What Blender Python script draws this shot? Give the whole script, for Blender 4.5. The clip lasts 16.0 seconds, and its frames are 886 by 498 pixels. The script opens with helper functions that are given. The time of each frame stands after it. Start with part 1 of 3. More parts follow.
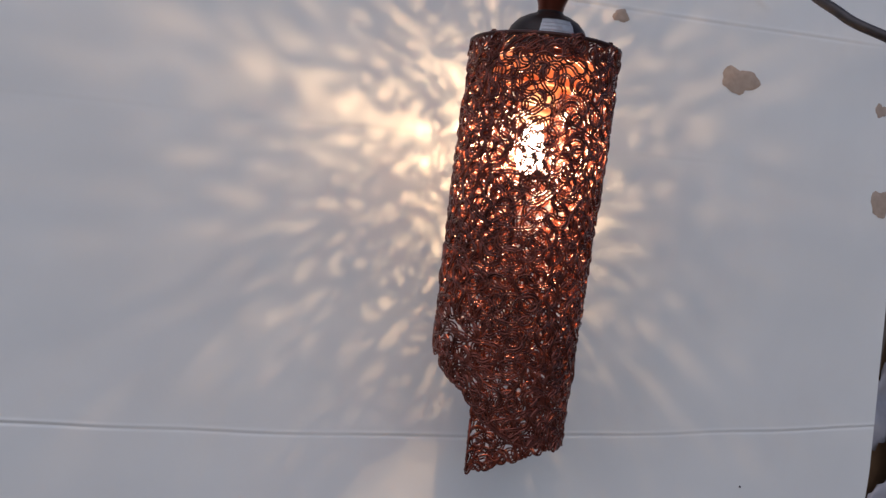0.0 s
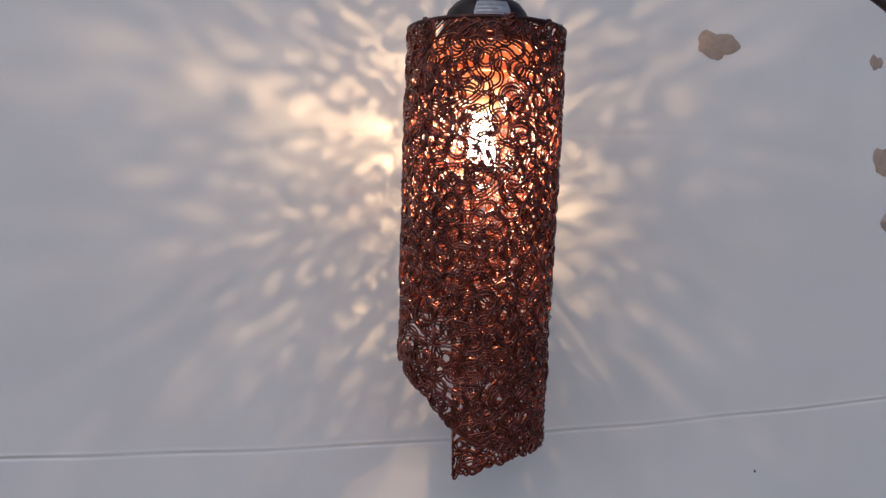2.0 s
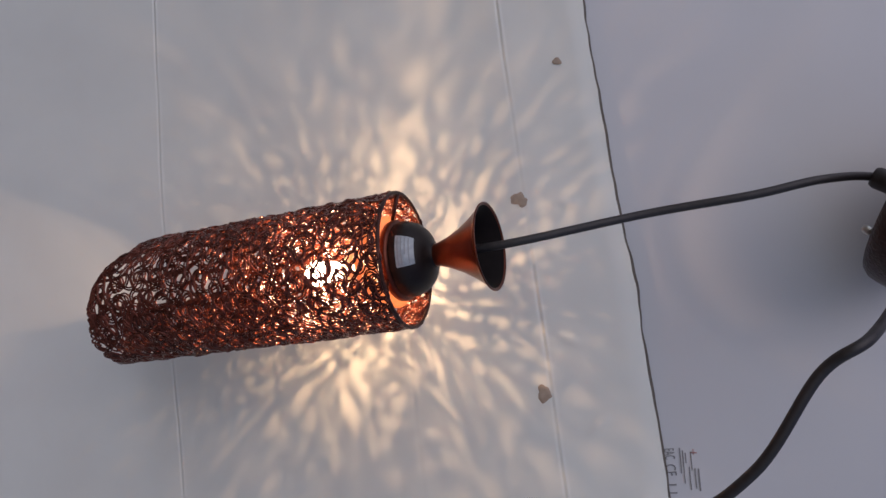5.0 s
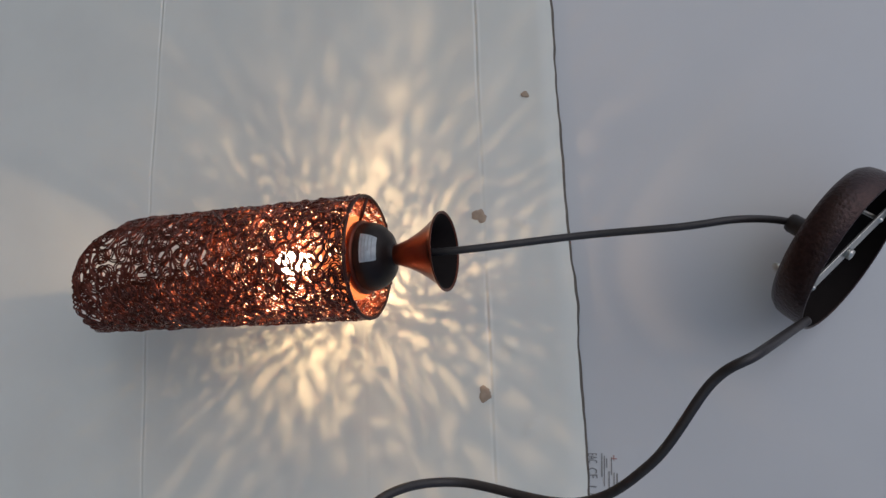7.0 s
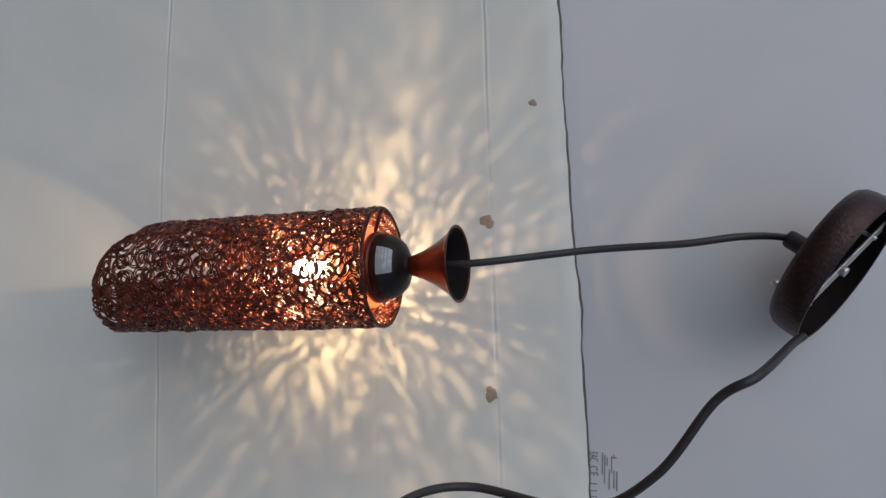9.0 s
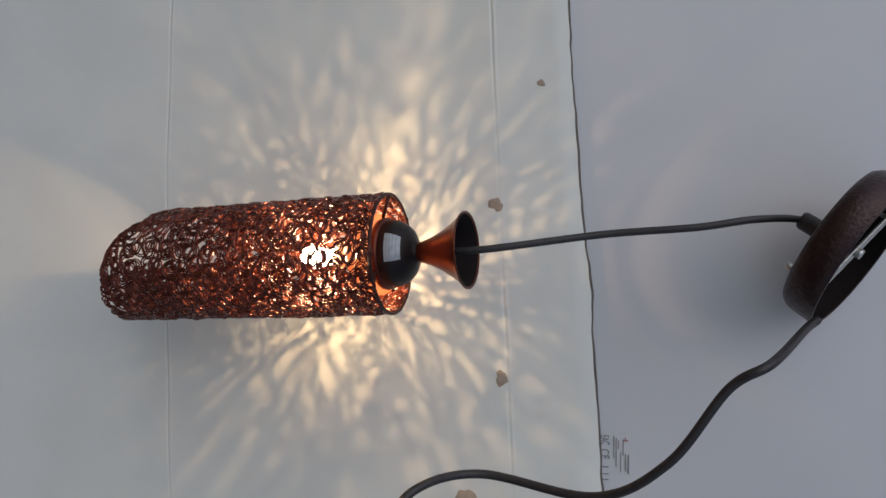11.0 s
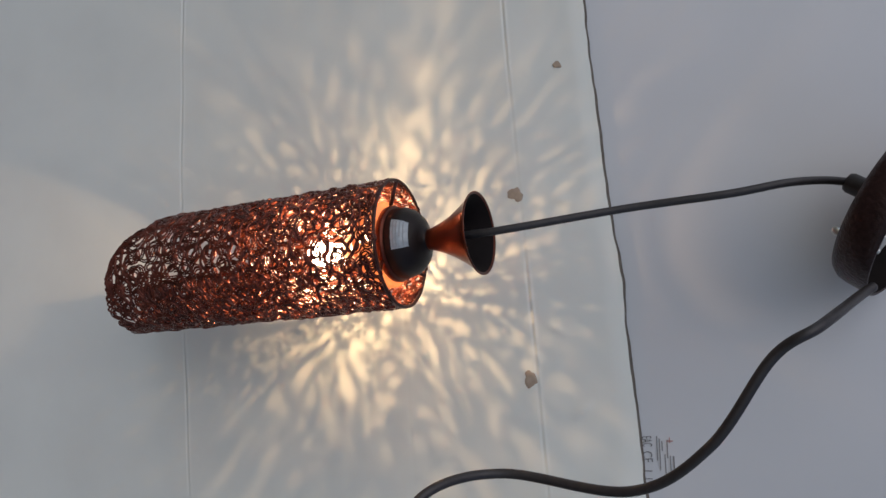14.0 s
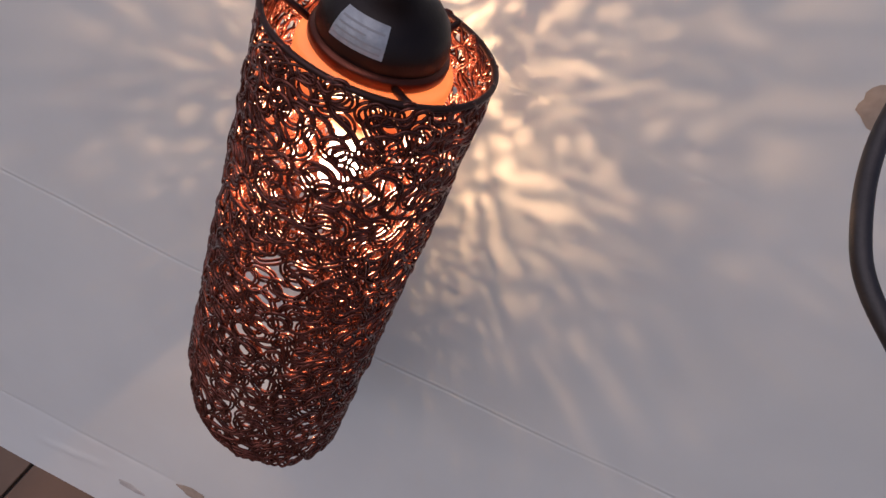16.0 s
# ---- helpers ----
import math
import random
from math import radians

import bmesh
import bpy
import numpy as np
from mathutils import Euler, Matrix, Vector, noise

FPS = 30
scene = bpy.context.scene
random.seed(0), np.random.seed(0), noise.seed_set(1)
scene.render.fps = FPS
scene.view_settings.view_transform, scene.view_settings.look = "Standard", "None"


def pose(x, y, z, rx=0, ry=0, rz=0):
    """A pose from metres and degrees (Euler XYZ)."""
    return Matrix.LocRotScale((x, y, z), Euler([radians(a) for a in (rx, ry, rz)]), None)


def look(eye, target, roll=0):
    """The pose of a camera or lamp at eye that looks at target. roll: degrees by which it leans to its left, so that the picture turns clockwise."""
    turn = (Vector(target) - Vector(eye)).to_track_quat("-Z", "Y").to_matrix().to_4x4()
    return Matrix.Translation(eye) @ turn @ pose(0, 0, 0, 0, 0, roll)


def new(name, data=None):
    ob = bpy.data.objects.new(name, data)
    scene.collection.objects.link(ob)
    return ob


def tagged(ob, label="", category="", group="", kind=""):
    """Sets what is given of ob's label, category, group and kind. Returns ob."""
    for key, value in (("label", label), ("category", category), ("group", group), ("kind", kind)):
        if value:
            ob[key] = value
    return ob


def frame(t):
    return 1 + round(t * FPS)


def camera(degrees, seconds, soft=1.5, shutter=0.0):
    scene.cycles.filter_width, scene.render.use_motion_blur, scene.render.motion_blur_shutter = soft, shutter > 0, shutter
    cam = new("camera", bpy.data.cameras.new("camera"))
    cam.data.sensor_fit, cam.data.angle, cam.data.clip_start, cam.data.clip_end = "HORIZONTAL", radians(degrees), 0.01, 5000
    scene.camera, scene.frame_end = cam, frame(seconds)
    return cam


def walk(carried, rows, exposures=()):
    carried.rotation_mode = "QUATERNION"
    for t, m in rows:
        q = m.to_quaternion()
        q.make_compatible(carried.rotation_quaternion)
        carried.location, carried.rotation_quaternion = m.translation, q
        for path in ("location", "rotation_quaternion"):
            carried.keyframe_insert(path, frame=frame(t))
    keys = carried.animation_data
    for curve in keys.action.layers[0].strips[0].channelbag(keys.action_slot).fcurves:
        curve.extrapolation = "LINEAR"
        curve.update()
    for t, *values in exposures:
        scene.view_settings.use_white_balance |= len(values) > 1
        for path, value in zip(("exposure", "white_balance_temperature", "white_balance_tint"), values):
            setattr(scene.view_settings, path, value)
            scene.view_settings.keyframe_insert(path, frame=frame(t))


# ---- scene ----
PATH = [
    (0, (-0.1785, -0.6528, 0.6915), (0.3217, 1.2801, 0.5752), 8.42),
    (0.5, (-0.1721, -0.6704, 0.6911), (0.2842, 1.2731, 0.5688), 7.31),
    (1, (-0.1669, -0.6803, 0.6888), (0.2600, 1.2688, 0.5523), 6.25),
    (1.5, (-0.1502, -0.6692, 0.6874), (0.2803, 1.2795, 0.5553), 4.88),
    (2, (-0.1142, -0.6433, 0.7018), (0.2749, 1.3129, 0.5536), 3.49),
    (2.5, (-0.0755, -0.6245, 0.7240), (0.2171, 1.3445, 0.5312), 2.42),
    (3, (-0.0496, -0.6285, 0.7343), (0.1185, 1.3516, 0.5088), 2.60),
    (3.5, (-0.0391, -0.6473, 0.8188), (0.0781, 1.2822, 0.3057), 15.10),
    (4, (-0.0293, -0.6533, 0.9044), (0.1277, 1.2049, 0.1816), 41.22),
    (4.5, (-0.0031, -0.6840, 0.9836), (0.1217, 1.1922, 0.3023), 68.42),
    (5, (0.0841, -0.6764, 1.0259), (-0.1896, 1.1954, 0.3767), 83.72),
    (7.5, (0.1316, -0.7346, 1.0618), (-0.2368, 1.1394, 0.4684), 89.62),
    (8, (0.1634, -0.7224, 1.0533), (-0.2978, 1.1321, 0.4632), 89.11),
    (8.5, (0.1272, -0.7440, 1.0515), (-0.2372, 1.1350, 0.4714), 89.45),
    (9, (0.0777, -0.7638, 1.0463), (-0.1744, 1.1388, 0.4837), 89.85),
    (9.5, (0.0650, -0.7636, 1.0423), (-0.1350, 1.1448, 0.4784), 90.05),
    (12, (0.0647, -0.7479, 1.0495), (-0.1215, 1.1542, 0.4599), 89.56),
    (12.5, (0.1104, -0.7350, 1.0589), (-0.1922, 1.1432, 0.4417), 88.93),
    (13, (0.1565, -0.7102, 1.0599), (-0.2726, 1.1361, 0.4219), 88.06),
    (13.5, (0.1554, -0.7013, 1.0616), (-0.2782, 1.1396, 0.4111), 87.94),
    (14, (0.1094, -0.7006, 1.0602), (-0.1921, 1.1462, 0.3543), 85.82),
    (14.5, (0.1038, -0.6819, 1.0605), (-0.1206, 1.1446, 0.2771), 81.16),
    (15, (0.1248, -0.6133, 1.0525), (-0.1519, 1.1161, 0.0868), 65.88),
    (15.5, (0.1225, -0.5138, 1.0114), (-0.1657, 1.1161, -0.1113), 46.02),
    (16, (0.0711, -0.4276, 0.9586), (0.0834, 1.1441, -0.2783), 28.96),
]
cam = camera(58.0, 16.0, soft=1.5)
walk(cam, [(t, look(eye, target, roll)) for t, eye, target, roll in PATH],
     exposures=[(0, 0.03, 6250, 20), (2.5, 0.0, 6250, 22), (3.0, -0.12, 6280, 24), (3.6, -0.25, 6320, 27), (4.1, -0.24, 6420, 30), (4.5, -0.2, 6420, 29), (5.0, -0.06, 6440, 21), (5.8, 0, 6490, 11), (14.2, 0.05, 6500, 11), (15, 0.02, 6500, 13), (15.5, -0.06, 6540, 19), (16, -0.08, 6620, 27)])

# ---- world, sun, exposure ----
world = bpy.data.worlds.new("sky")
scene.world = world
world.use_nodes = True
wn = world.node_tree.nodes
sky = wn.new("ShaderNodeTexSky")
sky.sky_type = "NISHITA"
sky.sun_disc = False
sky.sun_elevation = radians(50)
sky.sun_rotation = radians(200)
wn["Background"].inputs["Strength"].default_value = 0.084
world.node_tree.links.new(sky.outputs["Color"], wn["Background"].inputs["Color"])
sun = new("sun", bpy.data.lights.new("sun", "SUN"))
sun.data.energy = 0.92
sun.data.angle = radians(70)
sun.data.color = (1.0, 0.95, 0.93)
sun.matrix_world = look((-1.8, -1.7, 2.6), (0, 0, 0))

FLOOR = 0.100
BULB_POWER = 2.45


# ---- materials ----
def material(name, colour, rough=0.6, metal=0.0, vary=0.12, scale=40.0, bump=0.0, bump_scale=300.0, stain=0.0,
             stain_colour=(0.3, 0.25, 0.2), stain_scale=6.0, random_value=0.0):
    m = bpy.data.materials.new(name)
    m.use_nodes = True
    n, l = m.node_tree.nodes, m.node_tree.links
    b = n["Principled BSDF"]
    b.inputs["Roughness"].default_value = rough
    b.inputs["Metallic"].default_value = metal
    co = n.new("ShaderNodeTexCoord")
    grain = n.new("ShaderNodeTexNoise")
    grain.inputs["Scale"].default_value = scale
    grain.inputs["Detail"].default_value = 6
    l.new(co.outputs["Object"], grain.inputs["Vector"])
    ramp = n.new("ShaderNodeValToRGB")
    ramp.color_ramp.elements[0].position, ramp.color_ramp.elements[1].position = 0.3, 0.7
    ramp.color_ramp.elements[0].color = (*[c * (1 - vary) for c in colour], 1)
    ramp.color_ramp.elements[1].color = (*[min(1, c * (1 + vary)) for c in colour], 1)
    l.new(grain.outputs["Fac"], ramp.inputs["Fac"])
    out = ramp.outputs["Color"]
    if stain:
        big = n.new("ShaderNodeTexNoise")
        big.inputs["Scale"].default_value = stain_scale
        big.inputs["Detail"].default_value = 4
        l.new(co.outputs["Object"], big.inputs["Vector"])
        mr = n.new("ShaderNodeMapRange")
        mr.inputs["From Min"].default_value, mr.inputs["From Max"].default_value = 0.48, 0.75
        mr.inputs["To Max"].default_value = stain
        l.new(big.outputs["Fac"], mr.inputs["Value"])
        mix = n.new("ShaderNodeMixRGB")
        mix.inputs["Color2"].default_value = (*stain_colour, 1)
        l.new(mr.outputs["Result"], mix.inputs["Fac"])
        l.new(out, mix.inputs["Color1"])
        out = mix.outputs["Color"]
    if random_value:
        info = n.new("ShaderNodeObjectInfo")
        hsv = n.new("ShaderNodeHueSaturation")
        mr = n.new("ShaderNodeMapRange")
        mr.inputs["To Min"].default_value, mr.inputs["To Max"].default_value = 1 - random_value, 1 + random_value
        l.new(info.outputs["Random"], mr.inputs["Value"])
        l.new(mr.outputs["Result"], hsv.inputs["Value"])
        l.new(out, hsv.inputs["Color"])
        out = hsv.outputs["Color"]
    l.new(out, b.inputs["Base Color"])
    if bump:
        fine = n.new("ShaderNodeTexNoise")
        fine.inputs["Scale"].default_value = bump_scale
        fine.inputs["Detail"].default_value = 5
        l.new(co.outputs["Object"], fine.inputs["Vector"])
        bn = n.new("ShaderNodeBump")
        bn.inputs["Strength"].default_value = bump
        bn.inputs["Distance"].default_value = 0.001
        l.new(fine.outputs["Fac"], bn.inputs["Height"])
        l.new(bn.outputs["Normal"], b.inputs["Normal"])
    return m


BOARD = material("white_coated_card", (0.70, 0.73, 0.695), 0.5, vary=0.03, scale=9, bump=0.12, bump_scale=60, stain=0.16, stain_colour=(0.54, 0.51, 0.48), stain_scale=7)
CARTON = material("white_carton", (0.625, 0.64, 0.66), 0.55, vary=0.03, scale=7, bump=0.08, bump_scale=50, stain=0.08, stain_colour=(0.5, 0.47, 0.47), stain_scale=4)
KRAFT = material("torn_kraft", (0.37, 0.30, 0.235), 0.95, vary=0.12, scale=160, bump=0.15, bump_scale=500)
STAIN = material("grey_dirt_stain", (0.52, 0.50, 0.46), 0.8, vary=0.2, scale=120)
EDGE = material("raw_card_edge", (0.11, 0.092, 0.075), 0.9, vary=0.2, scale=150)
WIRE = material("copper_brown_wire", (0.128, 0.032, 0.019), 0.23, metal=0.62, vary=0.25, scale=120, bump=0.25, bump_scale=500, random_value=0.35)
WIRE.node_tree.nodes["Principled BSDF"].inputs["Coat Weight"].default_value = 0.2
WIRE.node_tree.nodes["Principled BSDF"].inputs["Coat Roughness"].default_value = 0.15
BLACK_LACQUER = material("black_lacquer", (0.013, 0.008, 0.007), 0.42, metal=0.2, vary=0.2, scale=60, bump=0.1, bump_scale=900)
BLACK_LACQUER.node_tree.nodes["Principled BSDF"].inputs["Specular IOR Level"].default_value = 0.3
BRONZE = material("bronze_lacquer", (0.046, 0.018, 0.014), 0.45, metal=0.6, vary=0.2, scale=60, bump=0.12, bump_scale=900)
COPPER = material("copper_lacquer", (0.115, 0.030, 0.016), 0.30, metal=0.75, vary=0.2, scale=60, bump=0.1, bump_scale=900)
# shade inside the cup and canopy, put into a near-black, hardly reflecting colour
HOLLOW_DARK = material("hollow_shade", (0.007, 0.0045, 0.004), 0.7, metal=0.0, vary=0.2, scale=90)
HOLLOW_DARK.node_tree.nodes["Principled BSDF"].inputs["Specular IOR Level"].default_value = 0.12
HAMMER = material("hammered_dark_bronze", (0.036, 0.017, 0.016), 0.34, metal=0.5, vary=0.3, scale=300, bump=0.8, bump_scale=420)
RUBBER = material("black_cable_sheath", (0.026, 0.022, 0.022), 0.5, vary=0.2, scale=200, bump=0.2, bump_scale=800)
STEEL = material("zinc_steel", (0.55, 0.55, 0.52), 0.35, metal=0.9, vary=0.15, scale=200)
PEACH = material("peach_translucent_plastic", (0.60, 0.27, 0.14), 0.5, vary=0.05, scale=90)
pn, pl = PEACH.node_tree.nodes, PEACH.node_tree.links
ptr, pmix = pn.new("ShaderNodeBsdfTranslucent"), pn.new("ShaderNodeMixShader")
ptr.inputs["Color"].default_value = (0.70, 0.27, 0.11, 1)
pmix.inputs["Fac"].default_value = 0.12
pl.new(pn["Principled BSDF"].outputs["BSDF"], pmix.inputs[1])
pl.new(ptr.outputs["BSDF"], pmix.inputs[2])
pl.new(pmix.outputs["Shader"], pn["Material Output"].inputs["Surface"])
SOCKET = material("cream_socket", (0.72, 0.52, 0.36), 0.5, vary=0.06, scale=120)
FOIL = material("silver_sticker", (0.30, 0.33, 0.35), 0.45, metal=0.3, vary=0.2, scale=180, bump=0.3, bump_scale=300)
INK = material("black_ink", (0.03, 0.03, 0.035), 0.7)
GREY_INK = material("grey_ink", (0.23, 0.23, 0.24), 0.7)
PALE_INK = material("pale_print", (0.24, 0.25, 0.26), 0.5)
RED_INK = material("red_ink", (0.50, 0.26, 0.25), 0.7)
TILE = material("brown_floor_tile", (0.155, 0.098, 0.066), 0.35, vary=0.18, scale=14, bump=0.1, bump_scale=80, stain=0.3, stain_colour=(0.12, 0.07, 0.05), random_value=0.08)
GROUT = material("dark_grout", (0.05, 0.04, 0.035), 0.9, vary=0.2, scale=120)
WALL = material("grey_plaster", (0.45, 0.43, 0.42), 0.85, vary=0.08, scale=8, bump=0.3, bump_scale=90)
PLASTIC = material("crumpled_film", (0.30, 0.30, 0.32), 0.22, vary=0.35, scale=18, stain=0.35, stain_colour=(0.20, 0.17, 0.18), stain_scale=14)
GREEN_GREY = material("grey_green_board", (0.16, 0.165, 0.155), 0.7, vary=0.1, scale=30, bump=0.1)
MAROON = material("maroon_cloth", (0.045, 0.018, 0.022), 0.85, vary=0.3, scale=80, bump=0.5, bump_scale=260)
RED_PLASTIC = material("red_insulation", (0.35, 0.03, 0.03), 0.4)
# near-black for the block that stands in for a shaded gap
DARK = material("gap_dark", (0.025, 0.020, 0.022), 0.85, vary=0.3, scale=60, bump=0.5, bump_scale=200)
BROWN = material("brown_paperboard", (0.13, 0.075, 0.035), 0.8, vary=0.2, scale=40, bump=0.3, bump_scale=200)
PLUG = material("grey_beige_plastic", (0.42, 0.37, 0.34), 0.5, vary=0.1, scale=90)
PLUG_BROWN = material("brown_plastic", (0.20, 0.12, 0.08), 0.5, vary=0.15, scale=90)

GLOW = bpy.data.materials.new("lit_bulb_glass")
GLOW.use_nodes = True
gn, gl = GLOW.node_tree.nodes, GLOW.node_tree.links
gn.remove(gn["Principled BSDF"])
ge, gt, ga = gn.new("ShaderNodeEmission"), gn.new("ShaderNodeBsdfTransparent"), gn.new("ShaderNodeAddShader")
ge.inputs["Color"].default_value = (1.0, 0.74, 0.42, 1)
ge.inputs["Strength"].default_value = 60.0
gl.new(ge.outputs["Emission"], ga.inputs[0])
gl.new(gt.outputs["BSDF"], ga.inputs[1])
gl.new(ga.outputs["Shader"], gn["Material Output"].inputs["Surface"])


# ---- mesh helpers ----
def part(name, bm, mat, parent=None, label="", smooth=True):
    me = bpy.data.meshes.new(name)
    bm.to_mesh(me)
    bm.free()
    me.materials.append(mat)
    if smooth:
        me.polygons.foreach_set("use_smooth", [True] * len(me.polygons))
    ob = new(name, me)
    ob.parent = parent
    if label:
        ob["label"] = label
    return ob


def pydata(name, verts, faces, mat, parent=None, label="", smooth=True):
    me = bpy.data.meshes.new(name)
    me.from_pydata(verts, [], faces)
    me.materials.append(mat)
    if smooth:
        me.polygons.foreach_set("use_smooth", [True] * len(me.polygons))
    me.update()
    ob = new(name, me)
    ob.parent = parent
    if label:
        ob["label"] = label
    return ob


def empty(name, m, label, category, group="", kind=""):
    ob = new(name)
    ob.matrix_world = m
    return tagged(ob, label, category, group, kind)


def lathe(profile, n=48, caps=False):
    """Turned body round z from (radius, height) pairs."""
    bm = bmesh.new()
    rings = [[bm.verts.new((r * math.cos(a), r * math.sin(a), z)) for a in np.linspace(0, 2 * math.pi, n, endpoint=False)] for r, z in profile]
    for a, b in zip(rings, rings[1:]):
        for i in range(n):
            bm.faces.new((a[i], a[(i + 1) % n], b[(i + 1) % n], b[i]))
    if caps:
        bm.faces.new(rings[0][::-1])
        bm.faces.new(rings[-1])
    bmesh.ops.recalc_face_normals(bm, faces=bm.faces)
    return bm


def box(x0, x1, y0, y1, z0, z1, bevel=0.0):
    bm = bmesh.new()
    bmesh.ops.create_cube(bm, size=1.0)
    bmesh.ops.scale(bm, vec=(x1 - x0, y1 - y0, z1 - z0), verts=bm.verts)
    bmesh.ops.translate(bm, vec=((x0 + x1) / 2, (y0 + y1) / 2, (z0 + z1) / 2), verts=bm.verts)
    if bevel:
        bmesh.ops.bevel(bm, geom=list(bm.edges), offset=bevel, segments=2, affect="EDGES", profile=0.5)
    return bm


def spline(points, per=14):
    """Catmull-Rom curve through the points."""
    p = np.array(points, float)
    p = np.vstack([2 * p[0] - p[1], p, 2 * p[-1] - p[-2]])
    out = []
    for i in range(1, len(p) - 2):
        a, b, c, d = p[i - 1:i + 3]
        for u in np.linspace(0, 1, per, endpoint=False):
            out.append(0.5 * (2 * b + (c - a) * u + (2 * a - 5 * b + 4 * c - d) * u * u + (3 * b - a - 3 * c + d) * u ** 3))
    out.append(p[-2])
    return np.array(out)


def tube(path, radius, sides=8, closed=False):
    """Verts and faces of a round wire along a path."""
    p = np.array(path, float)
    if closed:
        t = np.roll(p, -1, 0) - np.roll(p, 1, 0)
    else:
        t = np.gradient(p, axis=0)
    t /= np.linalg.norm(t, axis=1, keepdims=True) + 1e-12
    up = np.cross(t[0], (0.31, 0.52, 0.8))
    up /= np.linalg.norm(up)
    verts = []
    ang = np.linspace(0, 2 * math.pi, sides, endpoint=False)
    rad = np.broadcast_to(np.asarray(radius, float), (len(p),))
    for q, d, r in zip(p, t, rad):
        up = up - d * (up @ d)
        up /= np.linalg.norm(up) + 1e-12
        side = np.cross(d, up)
        verts.extend(q + r * (np.cos(a) * up + np.sin(a) * side) for a in ang)
    n = len(p)
    faces = []
    for i in range(n if closed else n - 1):
        j = (i + 1) % n
        for k in range(sides):
            k2 = (k + 1) % sides
            faces.append((i * sides + k, i * sides + k2, j * sides + k2, j * sides + k))
    if not closed:
        faces.append(tuple(range(sides))[::-1])
        faces.append(tuple((n - 1) * sides + k for k in range(sides)))
    return [tuple(v) for v in verts], faces


# ---- board, carton, floor, walls ----
XL, XR = -0.62, 0.462


def sheet_z(x, v):
    """Height on the sheet: its upper creases and edge climb slightly to one side."""
    s = min(1.0, max(0.0, (v - FLOOR) / 0.16))
    low = min(1.0, max(0.0, (0.03 - x) / 0.12)) * min(1.0, max(0.0, (v - 0.88) / 0.07))
    return v + 0.065 * x * s - 0.0055 * low


# height, depth, width and bow of each crease
CREASES = ((0.197, 0.0006, 0.0026, 0.0), (0.4930, 0.0006, 0.0014, 0.07), (0.747, 0.00016, 0.002, 0.0), (0.872, 0.0006, 0.0014, 0.0))
TOP = 0.9545


WRINKLES = ((0.140, 0.917, 0.152, 0.900, 0.0013), (0.205, 0.938, 0.222, 0.916, 0.0015), (-0.045, 0.902, -0.040, 0.926, 0.0010), (0.070, 0.885, 0.078, 0.902, 0.0008),
            (0.05, 0.130, 0.12, 0.170, 0.0018), (-0.20, 0.150, -0.12, 0.165, 0.0014), (0.240, 0.905, 0.262, 0.893, 0.0012), (-0.150, 0.590, -0.120, 0.560, 0.0006))


def wrinkle(x, v):
    """Short dents where the sheet was bent."""
    y = 0.0
    for x0, v0, x1, v1, depth in WRINKLES:
        dx, dv = x1 - x0, v1 - v0
        n2 = dx * dx + dv * dv
        t = min(1.0, max(0.0, ((x - x0) * dx + (v - v0) * dv) / n2))
        q = (x - x0 - t * dx) ** 2 + (v - v0 - t * dv) ** 2
        if q < 0.0004:
            y -= depth * math.exp(-q / 0.0000075) * math.sin(math.pi * (0.1 + 0.8 * t))
    return y


def sheet_y(x, v):
    """Relief of the sheet's face, towards the viewer being negative."""
    y = 0.0014 * noise.noise((x * 5, v * 5, 3.1)) + 0.0007 * noise.noise((x * 17, v * 14, 8.2)) + 0.00022 * noise.noise((x * 60, v * 45, 2.2))
    y += wrinkle(x, v) - 0.07 * max(0.0, 0.197 - v)
    y += 0.05 * max(0.0, v - 0.872) + 0.8 * max(0.0, v - 0.938) ** 1.5
    for c, depth, width, bow in CREASES:
        d = (v - c - bow * ((x - 0.03) ** 2 - 0.045) - 0.0014 * noise.noise((x * 11, c * 9, 1.0))) / width
        y += depth * max(0.08, 0.5 + 0.9 * noise.noise((x * 9, c * 5, 4.0))) * (math.exp(-d * d) - 0.55 * math.exp(-(d - 1.9) ** 2))
    return y


